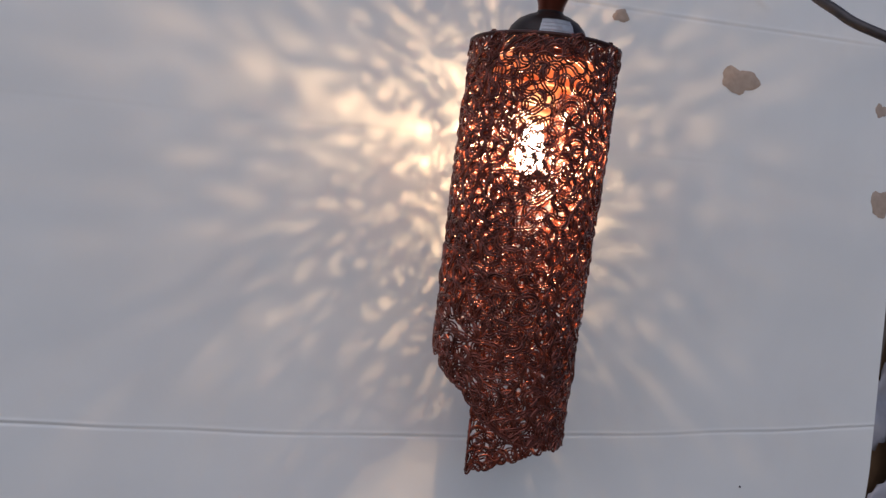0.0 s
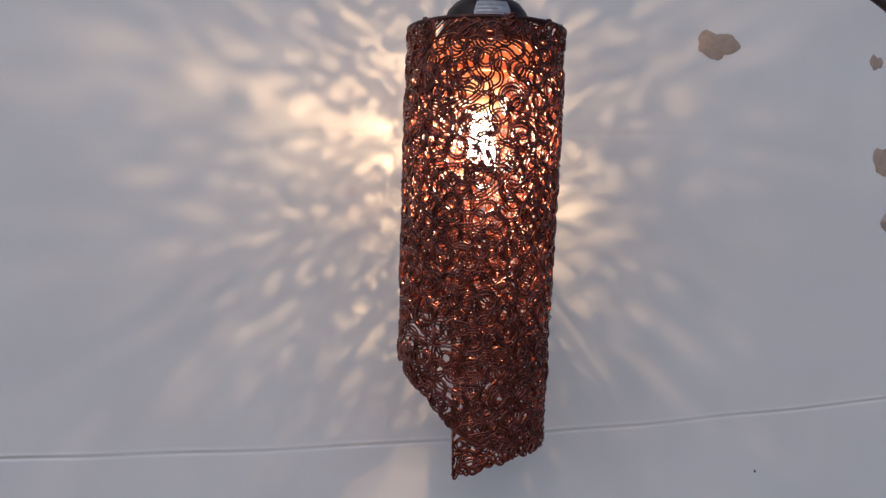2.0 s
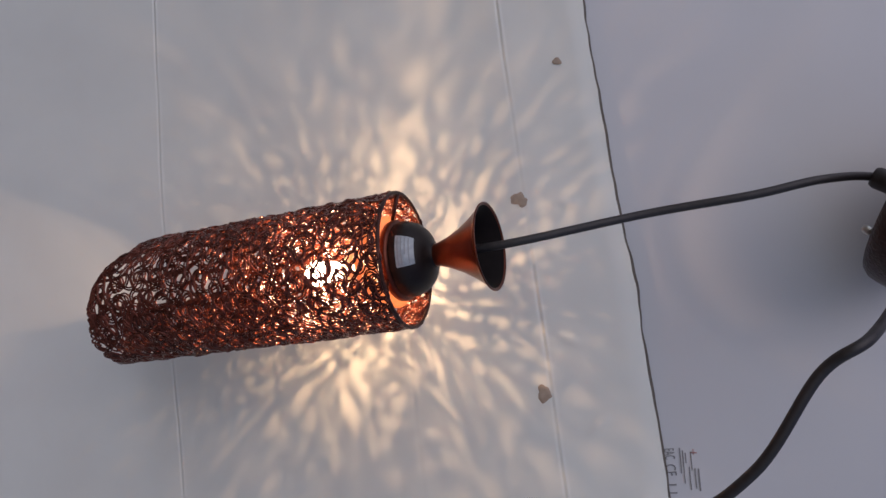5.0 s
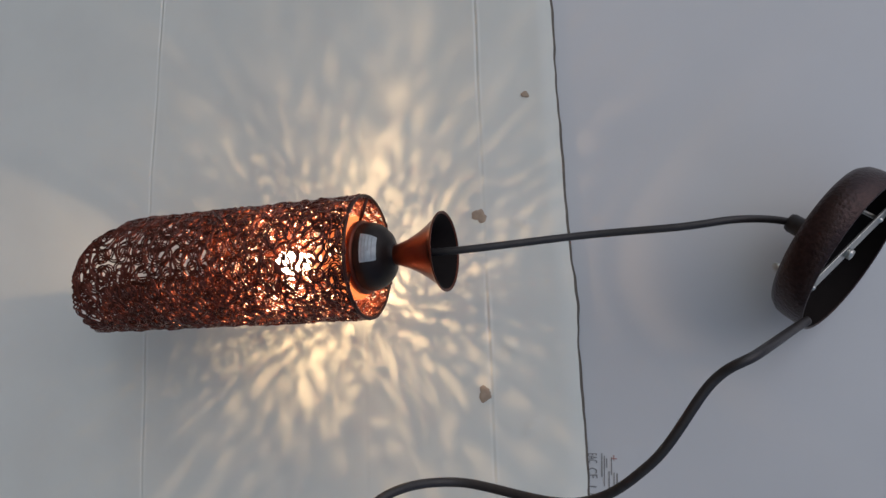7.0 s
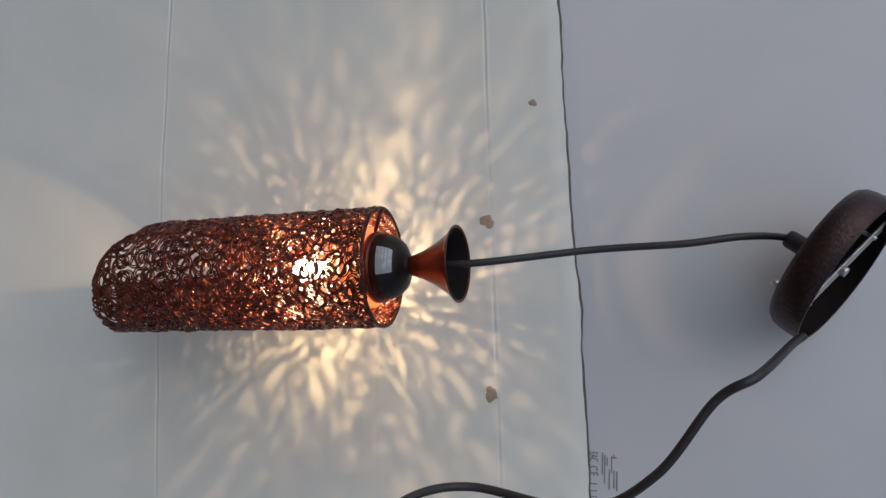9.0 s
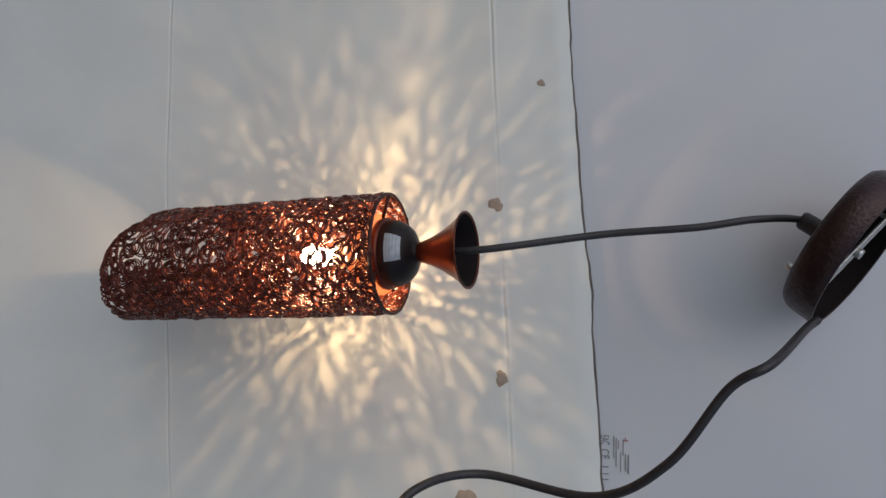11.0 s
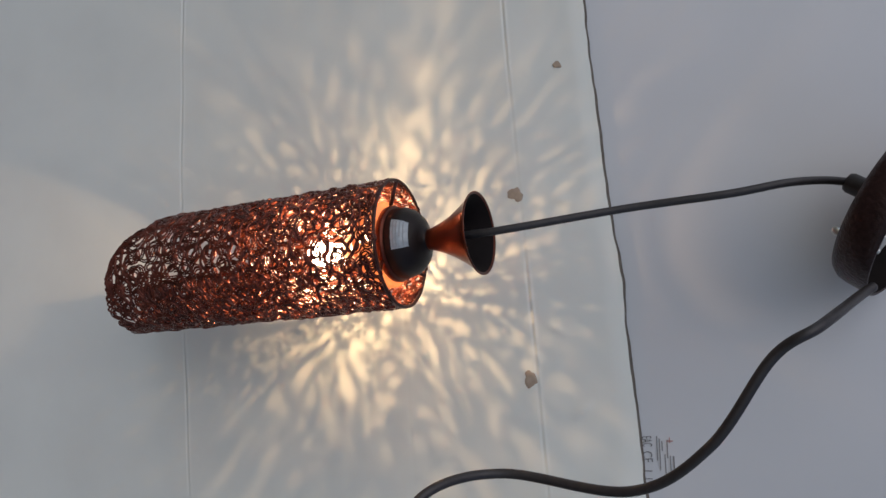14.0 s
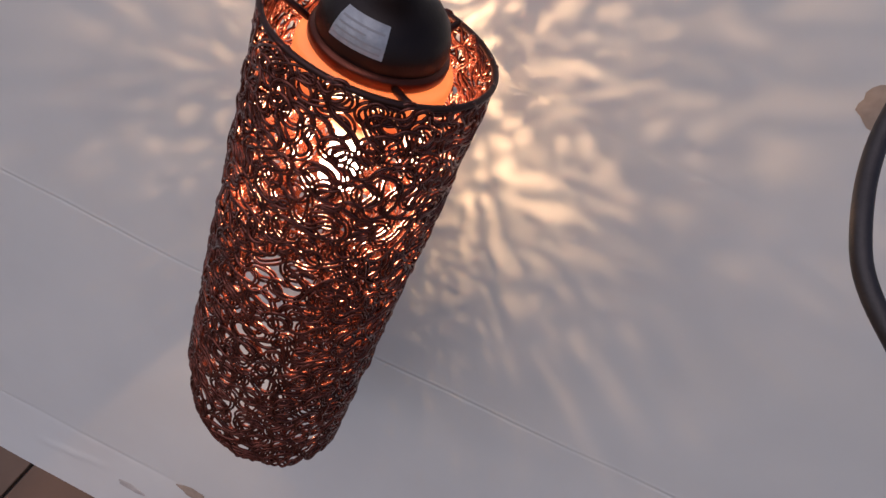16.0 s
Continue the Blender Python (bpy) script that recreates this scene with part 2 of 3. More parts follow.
def make_board():
    """Flattened white card sheet that stands on the floor against the carton."""
    board = empty("card_sheet", pose(0, 0, 0), "flattened white card sheet with creases and torn spots, standing on tiles", "card sheet")
    vs = list(np.linspace(FLOOR, 0.62, 110)) + list(np.linspace(0.62, TOP, 150))
    for c, depth, width, bow in CREASES:
        vs += list(np.linspace(c - 4 * width - bow * 0.05, c + 5 * width + bow * 0.1, 26 if not bow else 60))
    vs = sorted(set(round(v, 5) for v in vs if FLOOR <= v <= TOP))
    xs = np.linspace(XL, XR, 330)
    verts, faces = [], []
    for v in vs:
        for x in xs:
            z = sheet_z(x, v)
            if v == vs[-1]:
                z += 0.0022 * noise.noise((x * 14, 0.3, 0)) + 0.001 * noise.noise((x * 60, 0.3, 0))
            if v == vs[0]:
                z = FLOOR
            xx = x - (0.10 if v > 0.46 else 0.02) * (v - 0.46) * max(0.0, (x - XR + 0.15) / 0.15)
            verts.append((xx, sheet_y(x, v), z))
    nx = len(xs)
    for j in range(len(vs) - 1):
        for i in range(nx - 1):
            a = j * nx + i
            faces.append((a, a + 1, a + nx + 1, a + nx))
    pydata("front_liner", verts, faces, BOARD, board)
    # raw edge and back of the sheet; the dark top edge doubles as gap shade
    rim = [j * nx + nx - 1 for j in range(len(vs))] + [(len(vs) - 1) * nx + i for i in range(nx - 2, -1, -1)]
    ev = [verts[i] for i in rim] + [(verts[i][0], verts[i][1] + 0.0068, verts[i][2] - 0.0012) for i in rim]
    # top run lifted at the back: a dark strip in place of the shadow gap
    for i in range(nx - 1):
        x, y, z = ev[-1 - i]
        ev[-1 - i] = (x, y, z + 0.0026 + 0.0012 * noise.noise((x * 22, 0.7, 0)))
    k = len(rim)
    ef = [(i, i + 1, k + i + 1, k + i) for i in range(k - 1)]
    pydata("edge_and_gap_shade", ev, ef, EDGE, board, "greyish raw corrugated edge, its dark top strip standing for gap shade")
    part("back_liner", box(XL, XR - 0.002, 0.0078, 0.0086, FLOOR, 0.86), EDGE, board, smooth=False)
    return board


board = make_board()


def torn_spot(cx, cz, w, h, seed, mat=KRAFT, lift=0.00025):
    """Irregular patch of torn face paper or glue on the sheet."""
    rng = random.Random(seed)
    n = 26
    ph = [rng.uniform(0, 6.28) for _ in range(4)]
    ring = []
    for i in range(n):
        a = 2 * math.pi * i / n
        r = 1 + 0.16 * math.sin(2 * a + ph[0]) + 0.13 * math.sin(3 * a + ph[1]) + 0.08 * math.sin(5 * a + ph[2]) + 0.05 * math.sin(9 * a + ph[3])
        ring.append((0.5 * w * r * math.cos(a), 0.5 * h * r * math.sin(a)))
    verts, faces = [], []
    for s, d in ((1.0, 0.0), (0.93, lift), (0.45, lift * 0.7)):
        for x, z in ring:
            X, Z = cx + x * s, cz + z * s
            v = (Z - 0.0) / 1.0 - 0.065 * X * min(1.0, max(0.0, (Z - FLOOR) / 0.16))
            verts.append((X, sheet_y(X, v) - d - 0.0002, Z))
    for q in range(2):
        for i in range(n):
            j = (i + 1) % n
            faces.append((q * n + i, q * n + j, (q + 1) * n + j, (q + 1) * n + i))
    faces.append(tuple(2 * n + i for i in range(n)))
    return pydata("torn_spot", verts, faces, mat, board, "tan torn paper spot")


torn_spot(-0.171, 0.908, 0.006, 0.009, 1)
torn_spot(-0.051, 0.865, 0.013, 0.014, 2)
torn_spot(0.118, 0.874, 0.013, 0.013, 3)
torn_spot(0.243, 0.840, 0.034, 0.026, 4)
torn_spot(-0.028, 0.192, 0.034, 0.014, 5)
torn_spot(0.169, 0.204, 0.018, 0.022, 6)
torn_spot(0.400, 0.839, 0.012, 0.014, 7)
torn_spot(0.419, 0.752, 0.022, 0.030, 8)
torn_spot(-0.090, 0.150, 0.030, 0.010, 9, STAIN)
torn_spot(0.316, 0.463, 0.0022, 0.0022, 10, INK)

carton = empty("carton", pose(0, 0, FLOOR), "tall white carton with printed marks behind the card sheet", "carton")
part("carton_body", box(-0.72, 0.260, 0.0140, 0.34, 0, 1.32, 0.004), CARTON, carton)


def bar(x0, x1, z0, z1, mat=GREY_INK):
    x0, x1, z0, z1 = x0 + 0.019, x1 + 0.019, z0 - 0.001, z1 - 0.001
    part("print_bar", box(x0, x1, 0.0134, 0.0141, z0 - FLOOR, z1 - FLOOR), mat, carton, smooth=False)


def letters(text, x, z, size, mat, wide):
    cu = bpy.data.curves.new("print", "FONT")
    cu.body = text
    cu.size = size
    cu.extrude = 0.0002
    tmp = bpy.data.objects.new("print", cu)
    scene.collection.objects.link(tmp)
    dg = bpy.context.evaluated_depsgraph_get()
    me = bpy.data.meshes.new_from_object(tmp.evaluated_get(dg))
    bpy.data.objects.remove(tmp)
    me.materials.clear()
    me.materials.append(mat)
    ob = new("print_mark", me)
    ob.parent = carton
    ob.matrix_local = Matrix.Translation((x, 0.0136, z - FLOOR)) @ Matrix.Rotation(radians(90), 4, "X") @ Matrix.Rotation(radians(4), 4, "Z") @ Matrix.Diagonal((wide, 1, 1, 1))
    return ob


letters("EAC", 0.1672, 0.9665, 0.0115, GREY_INK, 0.42)
letters("CE", 0.1797, 0.9665, 0.0115, GREY_INK, 0.70)
for i, (a, b) in enumerate(((0.148, 0.168), (0.150, 0.176), (0.152, 0.160), (0.163, 0.181), (0.151, 0.166), (0.164, 0.180))):
    bar(a, b, 0.9795 + 0.0021 * i, 0.9803 + 0.0021 * i)
bar(0.1645, 0.182, 0.9925, 0.9937)
bar(0.149, 0.1535, 0.990, 0.9907, RED_INK)
bar(0.1515, 0.1524, 0.988, 0.993, RED_INK)
bar(0.1745, 0.1795, 0.968, 0.9687)
bar(0.1765, 0.1775, 0.9687, 0.975)
bar(0.183, 0.189, 0.9685, 0.9692)
bar(0.183, 0.1838, 0.9692, 0.975)
bar(0.1882, 0.189, 0.9692, 0.975)

floor = pydata("floor", [(-2.1, -3.2, FLOOR - 0.006), (2.5, -3.2, FLOOR - 0.006), (2.5, 1.2, FLOOR - 0.006), (-2.1, 1.2, FLOOR - 0.006)], [(0, 1, 2, 3)], GROUT)
tagged(floor, "brown glazed floor tiles with dark joints", "floor", kind="structure")


def make_tiles():
    bm = box(-0.1488, 0.1488, -0.1488, 0.1488, -0.008, 0, 0.0015)
    me = bpy.data.meshes.new("tile")
    bm.to_mesh(me)
    bm.free()
    me.materials.append(TILE)
    for i in range(-6, 9):
        for j in range(-10, 5):
            ob = new("tile", me)
            ob.parent = floor
            ob.location = (-0.0495 + i * 0.301, -0.09 + j * 0.301, FLOOR)


make_tiles()
wall_back = tagged(part("wall_north", box(-2.1, 2.5, 1.2, 1.3, FLOOR - 0.006, 2.6), WALL, smooth=False), "plain grey plastered wall behind the cartons", "wall", kind="structure")

# ---- the pendant lamp ----
AX_TOP = Vector((0.0085, -0.1268, 0.809))
AX_END = Vector((0.0200, -0.1056, 0.500))
R = 0.0528
down = (AX_END - AX_TOP).normalized()
ux = Vector((1, 0, 0))
ux = (ux - down * ux.dot(down)).normalized()
uy = (-down).cross(ux)
LAMP = Matrix(((ux.x, uy.x, -down.x, AX_TOP.x), (ux.y, uy.y, -down.y, AX_TOP.y), (ux.z, uy.z, -down.z, AX_TOP.z), (0, 0, 0, 1))) @ Matrix.Scale(0.96, 4)
lamp = empty("pendant_lamp", LAMP, "lit pendant lamp with tangled copper-brown wire shade hanging on black cable", "pendant lamp")


def cut(th):
    """Lower end of the shade round its axis: th 0 faces the viewer, 90 degrees is +x."""
    d = math.degrees(th) % 360
    xs = (0, 40, 80, 110, 148, 168, 179, 185, 225, 270, 305, 335, 360)
    zs = (-0.279, -0.289, -0.291, -0.316, -0.337, -0.347, -0.350, -0.217, -0.201, -0.229, -0.244, -0.266, -0.279)
    return float(np.interp(d, xs, zs))


def on_shade(th, z, r):
    """Point round the shade; its upper rim sinks a little towards the back."""
    sink = 0.0075 * 0.5 * (1 - math.cos(th)) * min(1.0, max(0.0, (z + 0.07) / 0.07))
    return (r * math.sin(th), -r * math.cos(th), z - sink)


def make_shade():
    shade = empty("shade", Matrix(), "tangled copper-brown wire shade, cut slanting at its lower end", "")
    shade.parent = lamp
    del shade["label"]
    rng = random.Random(11)
    step = 0.0018
    na, nz = 116, 126
    da, dz = 2 * math.pi / na, 0.364 / nz
    cover = np.zeros((na, nz))
    inside = np.array([[-(k + 0.5) * dz > cut((q + 0.5) * da) + 0.002 for k in range(nz)] for q in range(na)])

    def cell(a, h):
        return int(a / da) % na, min(nz - 1, max(0, int(-h / dz)))

    def cost(a, h, w, kap, run):
        """How crowded a piece of wire would be, laid from (a, h)."""
        c = 0.0
        for q in range(7):
            w += kap * run / 7
            a += run / 7 * math.cos(w) / R
            h += run / 7 * math.sin(w)
            c += cover[cell(a, h)] + (0 if cut(a) < h < 0.001 else 2.5)
        return c / 7

    for k in range(150):
        free = np.where(inside, cover + 0.8 * np.array([[rng.random() for _ in range(nz)] for _ in range(na)]), 99)
        q, w = np.unravel_index(free.argmin(), free.shape)
        th, z = (q + 0.5) * da, -(w + 0.5) * dz
        head = rng.uniform(0, 6.28)
        left, kap = 0.0, 0.0
        lay = rng.uniform(-0.0010, 0.0008)
        length = rng.uniform(0.25, 0.34)
        centre, angle = [], []
        s = 0.0
        while s < length:
            if left <= 0:
                best = None
                for _ in range(13):
                    if rng.random() < 0.72:
                        radius = rng.uniform(0.0034, 0.0075)
                        kk, run = rng.choice((-1, 1)) / radius, radius * radians(rng.uniform(90, 215))
                    else:
                        kk, run = rng.uniform(-60, 60), rng.uniform(0.004, 0.012)
                    c = cost(th, z, head, kk, run) + 0.5 * rng.random()
                    if best is None or c < best[0]:
                        best = (c, kk, run)
                kap, left = best[1], best[2]
            kk = kap
            if z > -0.0010 and math.sin(head) > -0.05:
                kk = 420.0 if math.cos(head) < 0 else -420.0
            if z < cut(th) + 0.0012 and math.sin(head) < 0.05:
                kk = 420.0 if math.cos(head) > 0 else -420.0
            head += kk * step
            s += step
            left -= step
            t2 = th + step * math.cos(head) / R
            z2 = z + step * math.sin(head)
            if cut(t2) > z2 + 0.006:
                head += 1.2
                continue
            th, z = t2, min(0.0016, max(z2, cut(t2) - 0.0005))
            centre.append((th, z))
            angle.append(head)
            q, w = cell(th, z)
            cover[q, w] += 0.5
            cover[(q + 1) % na, w] += 0.2
            cover[q - 1, w] += 0.2
            cover[q, min(w + 1, nz - 1)] += 0.2
            cover[q, max(w - 1, 0)] += 0.2
        for off in (-0.00092, 0.00092):
            pts = []
            for i, ((a, h), w) in enumerate(zip(centre, angle)):
                a2 = a - off * math.sin(w) / R
                h2 = h + off * math.cos(w)
                wob = 0.0005 * math.sin(i * 0.33 + lay * 4000) + 0.0003 * math.sin(i * 0.8)
                pts.append(on_shade(a2, h2, R + lay + wob + (0.0004 if off > 0 else -0.0003)))
            if len(pts) > 8:
                v, f = tube(pts, 0.00076, 6)
                pydata("wire", v, f, WIRE, shade)
    ring = [on_shade(a, 0.0, R) for a in np.linspace(0, 2 * math.pi, 64, endpoint=False)]
    v, f = tube(ring, 0.0015, 8, True)
    pydata("rim_ring", v, f, BRONZE, shade)
    # wavy wires that finish the slanting edge
    for amp, waves, base, ph in ((0.0030, 34, 0.0034, 0.0), (0.0034, 27, 0.0046, 1.3)):
        pts = [on_shade(a, cut(a) + base + amp * math.sin(waves * a + ph), R + 0.0008 * math.sin(11 * a + ph) + 0.0004 * math.cos(waves * a)) for a in np.linspace(radians(192), radians(541), 420)]
        v, f = tube(pts, 0.00088, 6)
        pydata("wire", v, f, WIRE, shade)
    return shade


make_shade()


def make_fitting():
    dome = part("dome", lathe([(0.0294, -0.0052), (0.0298, -0.0015), (0.0290, 0.0035), (0.0264, 0.0098), (0.0215, 0.0152), (0.0150, 0.0188), (0.0100, 0.0206), (0.0088, 0.0225)]), BLACK_LACQUER, lamp, "black lacquered dome over the socket")
    part("flange", lathe([(0.0285, -0.0118), (0.0306, -0.0115), (0.0318, -0.0100), (0.0320, -0.0070), (0.0314, -0.0052), (0.0292, -0.0046)]), COPPER, dome, "copper-brown flange under the dome")
    cone = part("cone", lathe([(0.0088, 0.0215), (0.0094, 0.0260), (0.0125, 0.0349), (0.0175, 0.0452), (0.0240, 0.0554), (0.0290, 0.0618), (0.0322, 0.0652), (0.0335, 0.0659), (0.0336, 0.0669), (0.0325, 0.0669), (0.0312, 0.0657)]), COPPER, lamp, "flared copper-brown cup round the cable")
    part("cup_inside", lathe([(0.0314, 0.0659), (0.0280, 0.0628), (0.0225, 0.0557), (0.0160, 0.0455), (0.0110, 0.0362), (0.0060, 0.0285), (0.002, 0.0280)]), HOLLOW_DARK, cone, "inside of the cup, coloured near-black as shade")
    part("socket_cup", lathe([(0.0285, -0.0112), (0.0346, -0.0120), (0.0362, -0.0140), (0.0362, -0.0210), (0.0354, -0.0300), (0.0334, -0.0315)]), PEACH, lamp, "peach translucent cup round the socket")
    part("socket", lathe([(0.0150, -0.0140), (0.0155, -0.0300), (0.0140, -0.0420), (0.0120, -0.0450)], 28), SOCKET, lamp, "cream socket body")
    for a in (35, 155, 275):
        t = radians(a)
        v, f = tube([on_shade(t, -0.0085, 0.031), on_shade(t, -0.004, 0.043), on_shade(t, 0.0, R)], 0.0017, 8)
        pydata("spoke", v, f, BRONZE, lamp)
    bulb = part("bulb", lathe([(0.0005, -0.0940), (0.0052, -0.0930), (0.0088, -0.0895), (0.0102, -0.0845), (0.0098, -0.0790), (0.0080, -0.0710), (0.0068, -0.0630), (0.0068, -0.0580)], 20), GLOW, lamp, "small glowing warm bulb")
    part("bulb_base", lathe([(0.0078, -0.058), (0.0105, -0.054), (0.0115, -0.047), (0.0110, -0.040)], 24), SOCKET, bulb)
    # three short filaments, one behind the other
    for k in (-1, 0, 1):
        filament = new("bulb_light", bpy.data.lights.new("bulb_light", "POINT"))
        filament.data.energy = BULB_POWER / 3
        filament.data.color = (1.0, 0.63, 0.32)
        filament.data.shadow_soft_size = 0.0017
        filament.location = LAMP @ Vector((0.0015 * k, 0.0095 * k, -0.084 + 0.003 * abs(k)))
    # sticker bent round the dome
    verts, faces = [], []
    prof = [(0.0293, 0.0018), (0.0281, 0.0062), (0.0258, 0.0106), (0.0224, 0.0142)]
    na = 14
    for r, z in prof:
        for i in range(na):
            verts.append(on_shade(radians(-31 + 50 * i / (na - 1)), z, r + 0.0005))
    for j in range(len(prof) - 1):
        for i in range(na - 1):
            a = j * na + i
            faces.append((a, a + 1, a + na + 1, a + na))
    sticker = pydata("sticker", verts, faces, FOIL, dome, "silver sticker with small print")
    for row in range(4):
        z0 = 0.0034 + row * 0.0025
        r0 = np.interp(z0, [p[1] for p in prof], [p[0] for p in prof]) + 0.0008
        r1 = np.interp(z0 + 0.0007, [p[1] for p in prof], [p[0] for p in prof]) + 0.0008
        vv, ff = [], []
        a0, a1 = (-28, 16) if row != 2 else (-28, 0)
        for i in range(9):
            t = radians(a0 + (a1 - a0) * i / 8)
            vv += [on_shade(t, z0, r0), on_shade(t, z0 + 0.0007, r1)]
        ff = [(2 * i, 2 * i + 2, 2 * i + 3, 2 * i + 1) for i in range(8)]
        pydata("print_bar", vv, ff, PALE_INK, dome)


make_fitting()

# canopy, suspension cable, mains cord
CB = Vector((-0.0120, -0.0500, 1.1552))
cn = Vector((0.573, -0.257, 0.778)).normalized()
grip_tip = CB - cn * 0.024
cable_path = spline([LAMP @ Vector((0, 0, 0.030)), LAMP @ Vector((0, 0, 0.085)), (-0.0088, -0.1025, 0.9785), (-0.0147, -0.0947, 1.0512), (-0.0227, -0.0785, 1.0981),
                     tuple(grip_tip), tuple(CB + cn * 0.004)], 12)
v, f = tube(cable_path, 0.0031, 12)
cable = pydata("suspension_cable", v, f, RUBBER)
cable.parent = lamp
cable.matrix_parent_inverse = LAMP.inverted()


BR = 62


def make_canopy():
    z = cn
    x = Vector((0, -1, 0))
    x = (x - z * x.dot(z)).normalized()
    y = z.cross(x)
    m = Matrix(((x.x, y.x, z.x, CB.x), (x.y, y.y, z.y, CB.y), (x.z, y.z, z.z, CB.z), (0, 0, 0, 1))) @ Matrix.Scale(1.09, 4)
    canopy = empty("ceiling_canopy", m, "round hammered dark bronze ceiling canopy hanging open against the carton", "ceiling canopy")
    part("shell", lathe([(0.004, 0.0), (0.050, 0.0), (0.0565, 0.0015), (0.0595, 0.006), (0.0605, 0.012), (0.0610, 0.028), (0.0598, 0.0284), (0.0592, 0.027)], 64), HAMMER, canopy)
    part("inner_face", lathe([(0.0592, 0.0275), (0.0585, 0.008), (0.054, 0.0035), (0.004, 0.002)], 64), HOLLOW_DARK, canopy, "inside of the canopy, coloured near-black as shade")
    part("cable_grip", lathe([(0.0040, -0.024), (0.0062, -0.0235), (0.0072, -0.021), (0.0072, -0.010), (0.0085, -0.007), (0.0085, 0.0)], 24), RUBBER, canopy)
    part("bracket", box(-0.0555, 0.0555, -0.006, 0.006, 0.0205, 0.0222, 0.0004), STEEL, canopy, "flat zinc mounting strip", smooth=False).rotation_euler = (0, 0, radians(BR))
    for sx in (-1, 1):
        part("screw", lathe([(0.0001, -0.0085), (0.002, -0.0080), (0.0031, -0.0055), (0.0031, 0.0), (0.0016, 0.0), (0.0016, 0.024), (0.0001, 0.0245)], 16), STEEL, canopy, "zinc screw").location = (0.042 * sx * math.cos(radians(BR)), 0.042 * sx * math.sin(radians(BR)), 0.0)
    part("nut", lathe([(0.0001, 0.0), (0.004, 0.0), (0.004, 0.004), (0.0001, 0.004)], 6), STEEL, canopy).location = (0.0, 0.0, 0.0222)
    return canopy


make_canopy()
cord_pts = [(0.0570, -0.086, 1.1400), (0.0640, -0.104, 1.1295), (0.0868, -0.1885, 1.0982), (0.1051, -0.190, 1.0705), (0.1579, -0.1805, 1.0315), (0.1878, -0.1632, 0.9798),
            (0.1808, -0.1493, 0.8928), (0.1887, -0.190, 0.8524), (0.2229, -0.2161, 0.8311), (0.2622, -0.2208, 0.7966), (0.2807, -0.2053, 0.7573)]
cord = empty("mains_cord", pose(0, 0, 0), "black round mains cord ending in a plastic connector", "power cord")
v, f = tube(spline(cord_pts, 12), 0.0034, 12)
pydata("sheath", v, f, RUBBER, cord)

# ---- clutter beside the sheet ----
# added block, no real box: its near-black colour paints the gap's shade
dark_gap = tagged(part("gap_filler", box(0.281, 0.92, 0.048, 0.118, FLOOR + 0.66, 0.978, 0.006), DARK), "added near-black block standing in for the shaded gap behind the card sheet", "box")
brown_box = tagged(part("cardboard_box", box(0.285, 0.97, 0.12, 0.50, FLOOR, 0.955, 0.004), BROWN), "brown cardboard box standing on the tiles", "cardboard box")


def crumpled(name, x0, x1, z0, z1, y, seed, mat, label, category, lean=0.0, holes=False):
    """Crumpled plastic film with folds and an uneven outline."""
    n = 46
    fold = 13 if x1 - x0 > 0.2 else 34
    verts, faces = [], []
    for j in range(n):
        for i in range(n):
            u, w = i / (n - 1), j / (n - 1)
            x = x0 + (x1 - x0) * u + 0.06 * (x1 - x0) * noise.noise((u * 5, w * 5, seed))
            z = z0 + (z1 - z0) * w + 0.06 * (z1 - z0) * noise.noise((u * 4, w * 3, seed + 9))
            k = noise.noise((x * fold, z * fold, seed)) + 0.6 * abs(noise.noise((x * fold * 2.4, z * fold * 2.4, seed + 3)))
            verts.append((x, y + lean * w - 0.39 / fold * k, z))
    for j in range(n - 1):
        for i in range(n - 1):
            a = j * n + i
            if holes and noise.noise((i * 0.16, j * 0.11, seed + 20)) > 0.12:
                continue
            faces.append((a, a + 1, a + n + 1, a + n))
    ob = pydata(name, verts, faces, mat)
    mod = ob.modifiers.new("thickness", "SOLIDIFY")
    mod.thickness = 0.0012
    return tagged(ob, label, category)


crumpled("plastic_bag", 0.290, 0.430, 0.950, 1.031, 0.150, 2.0, PLASTIC, "crumpled clear plastic bag lying on a cardboard box", "plastic bag", 0.02)
grey_box = tagged(part("grey_box", box(0.332, 0.82, 0.205, 0.49, 0.9555, 1.19, 0.004), GREEN_GREY), "grey-green box on top of a cardboard box", "box")


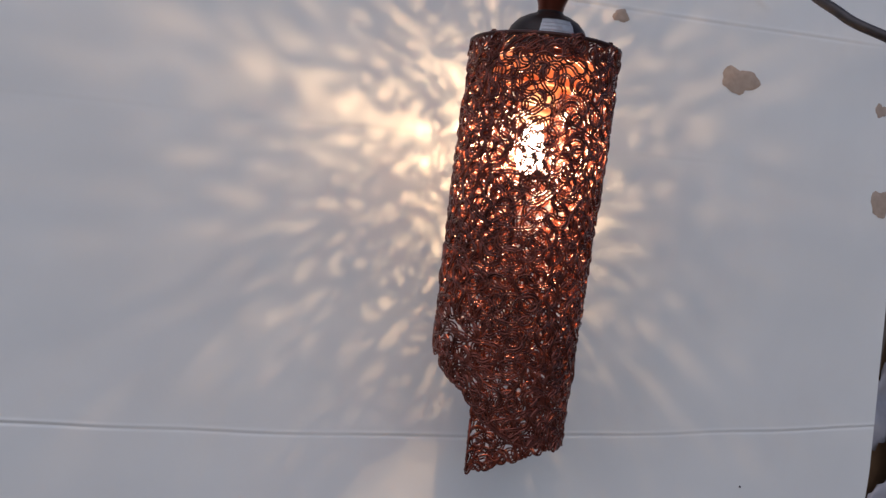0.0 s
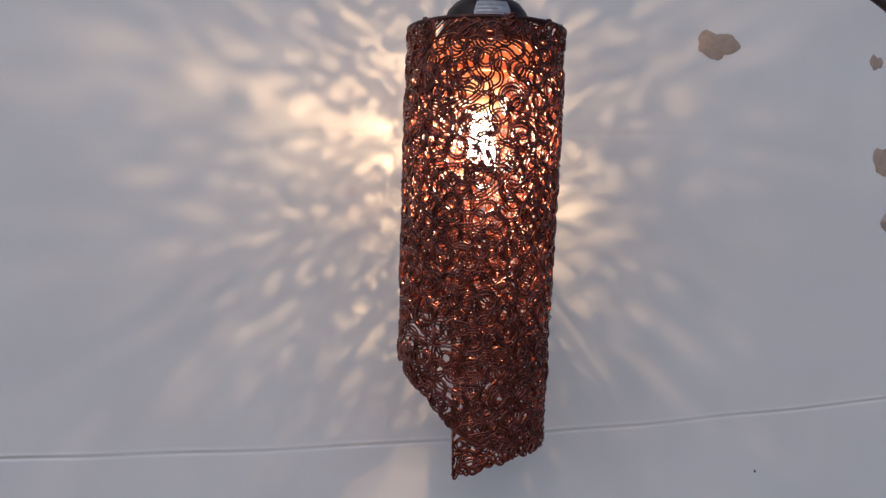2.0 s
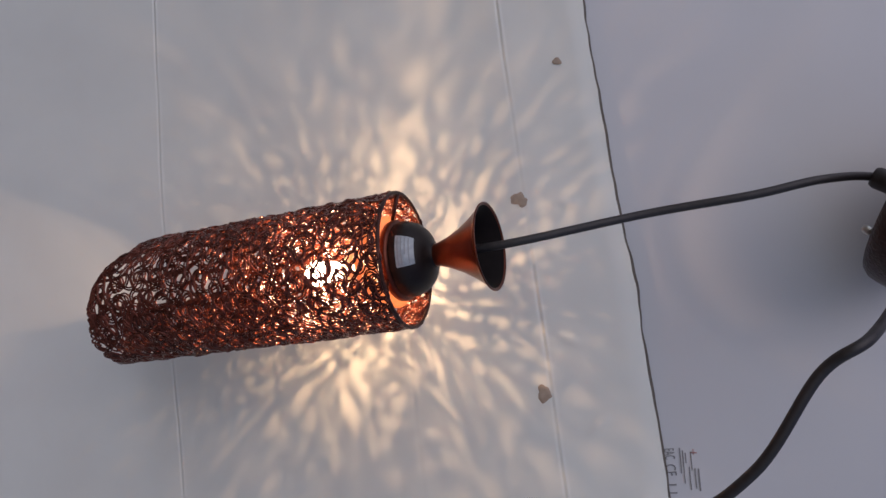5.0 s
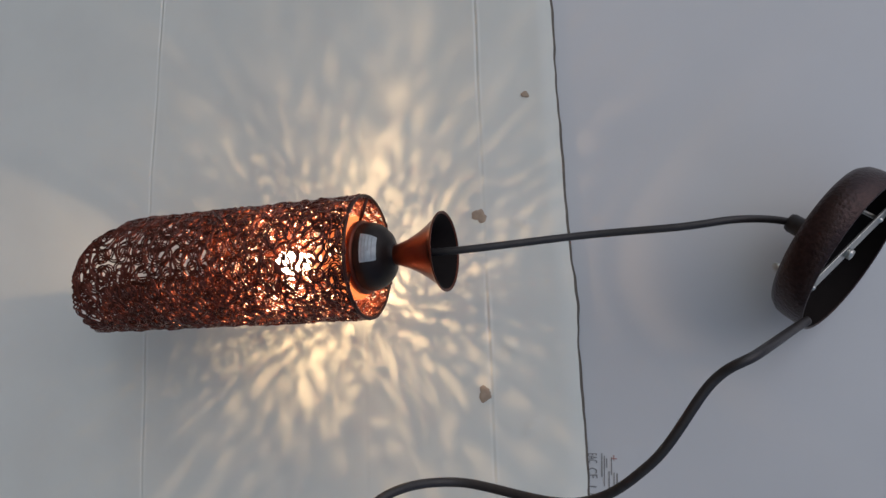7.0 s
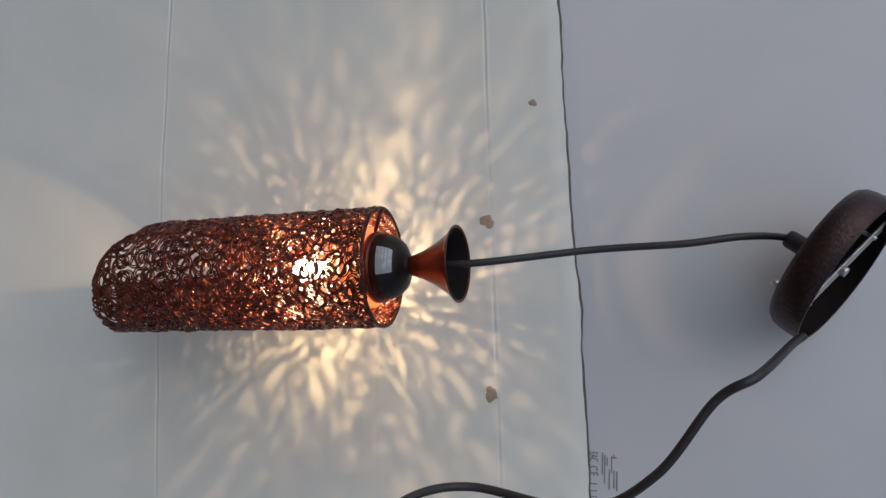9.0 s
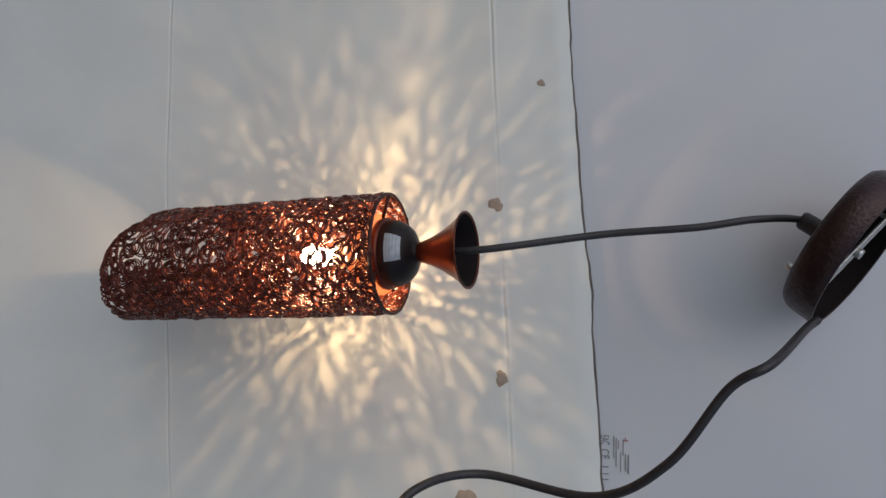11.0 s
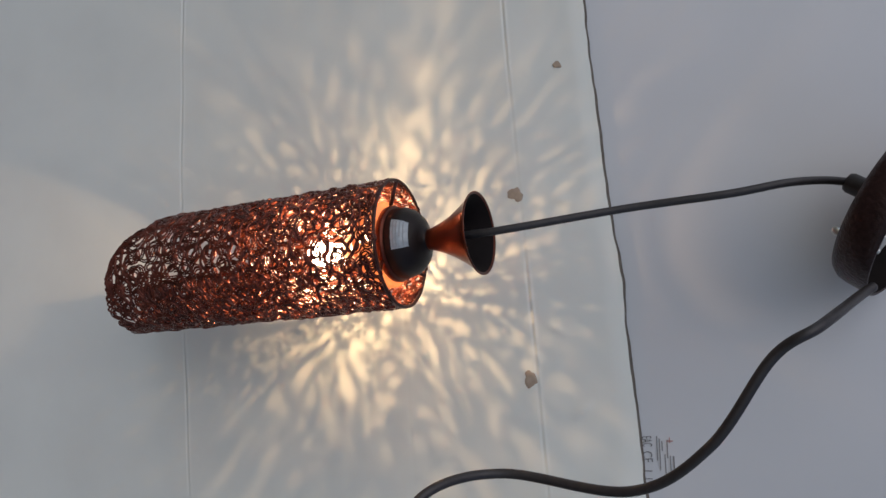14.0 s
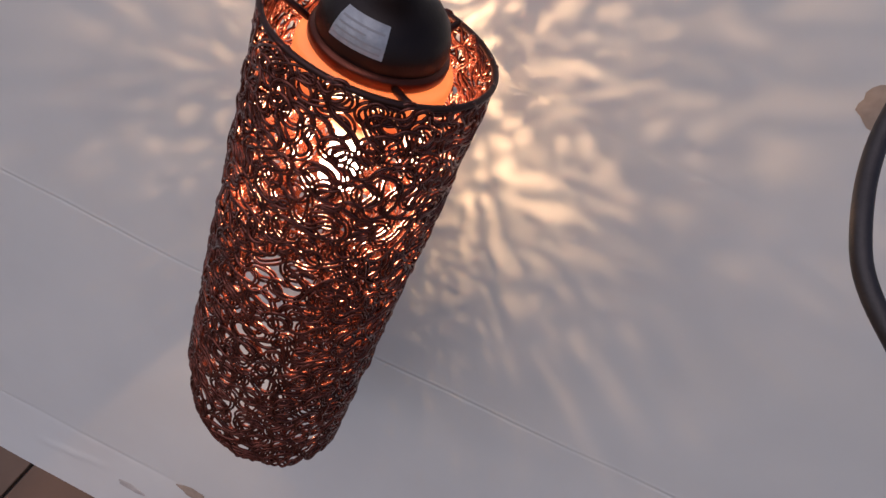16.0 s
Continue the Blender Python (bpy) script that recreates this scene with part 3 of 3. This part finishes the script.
def make_bundle():
    """Folded dark red cloth beside the carton."""
    bm = bmesh.new()
    bmesh.ops.create_icosphere(bm, subdivisions=4, radius=1.0)
    for v in bm.verts:
        d = 1 + 0.22 * noise.noise(v.co * 2.2) + 0.10 * noise.noise(v.co * 6.0)
        v.co = Vector((0.280 + 0.045 * v.co.x * d + 0.03, 0.165 + 0.028 * v.co.y * d, 1.017 + 0.064 * max(-0.95, v.co.z * d)))
    return tagged(part("folded_cloth", bm, MAROON), "folded dark maroon cloth resting on a cardboard box", "cloth")


make_bundle()
v, f = tube(spline([(0.351, 0.140, 1.007), (0.343, 0.132, 1.021), (0.334, 0.134, 1.041), (0.338, 0.150, 1.073), (0.360, 0.190, 1.085)], 8), 0.0014, 6)
tagged(pydata("red_wire", v, f, RED_PLASTIC), "thin loose red wire beside a plastic bag", "wire")
crumpled("plastic_film", 0.50, 0.86, 0.20, 0.74, 0.085, 5.0, PLASTIC, "crumpled clear film hanging beside a cardboard box", "plastic film", 0.02, True)


def make_connector():
    a = Vector((0.2857, -0.2103, 0.7333))
    d = Vector((-0.50, 0.0, -0.866)).normalized()
    m = Matrix.Translation(a) @ d.to_track_quat("Z", "Y").to_matrix().to_4x4()
    plug = part("connector", lathe([(0.004, 0.016), (0.0125, 0.016), (0.0140, 0.018), (0.0142, 0.046), (0.0128, 0.048), (0.002, 0.048)], 28), PLUG, cord, "grey-beige plastic connector")
    plug.matrix_local = m
    part("collar", lathe([(0.002, 0.0), (0.0095, 0.0), (0.0110, 0.0015), (0.0112, 0.0155), (0.006, 0.0165)], 24), PLUG_BROWN, plug, "brown collar")
    clip = part("clip", box(0.009, 0.012, -0.003, 0.003, -0.012, 0.004, 0.0008), STEEL, plug)
    clip.rotation_euler = (0, radians(24), 0)
    for off in (-0.0012, 0.0012):
        v, f = tube(spline([(0.2812, -0.2053, 0.7568), (0.2827 + off, -0.2068 + off, 0.7493), (0.2857, -0.2103 + off, 0.7413), tuple(a + d * 0.002)], 6), 0.0011, 6)
        pydata("conductor", v, f, PLUG_BROWN, cord, "thin brown inner wire")


make_connector()
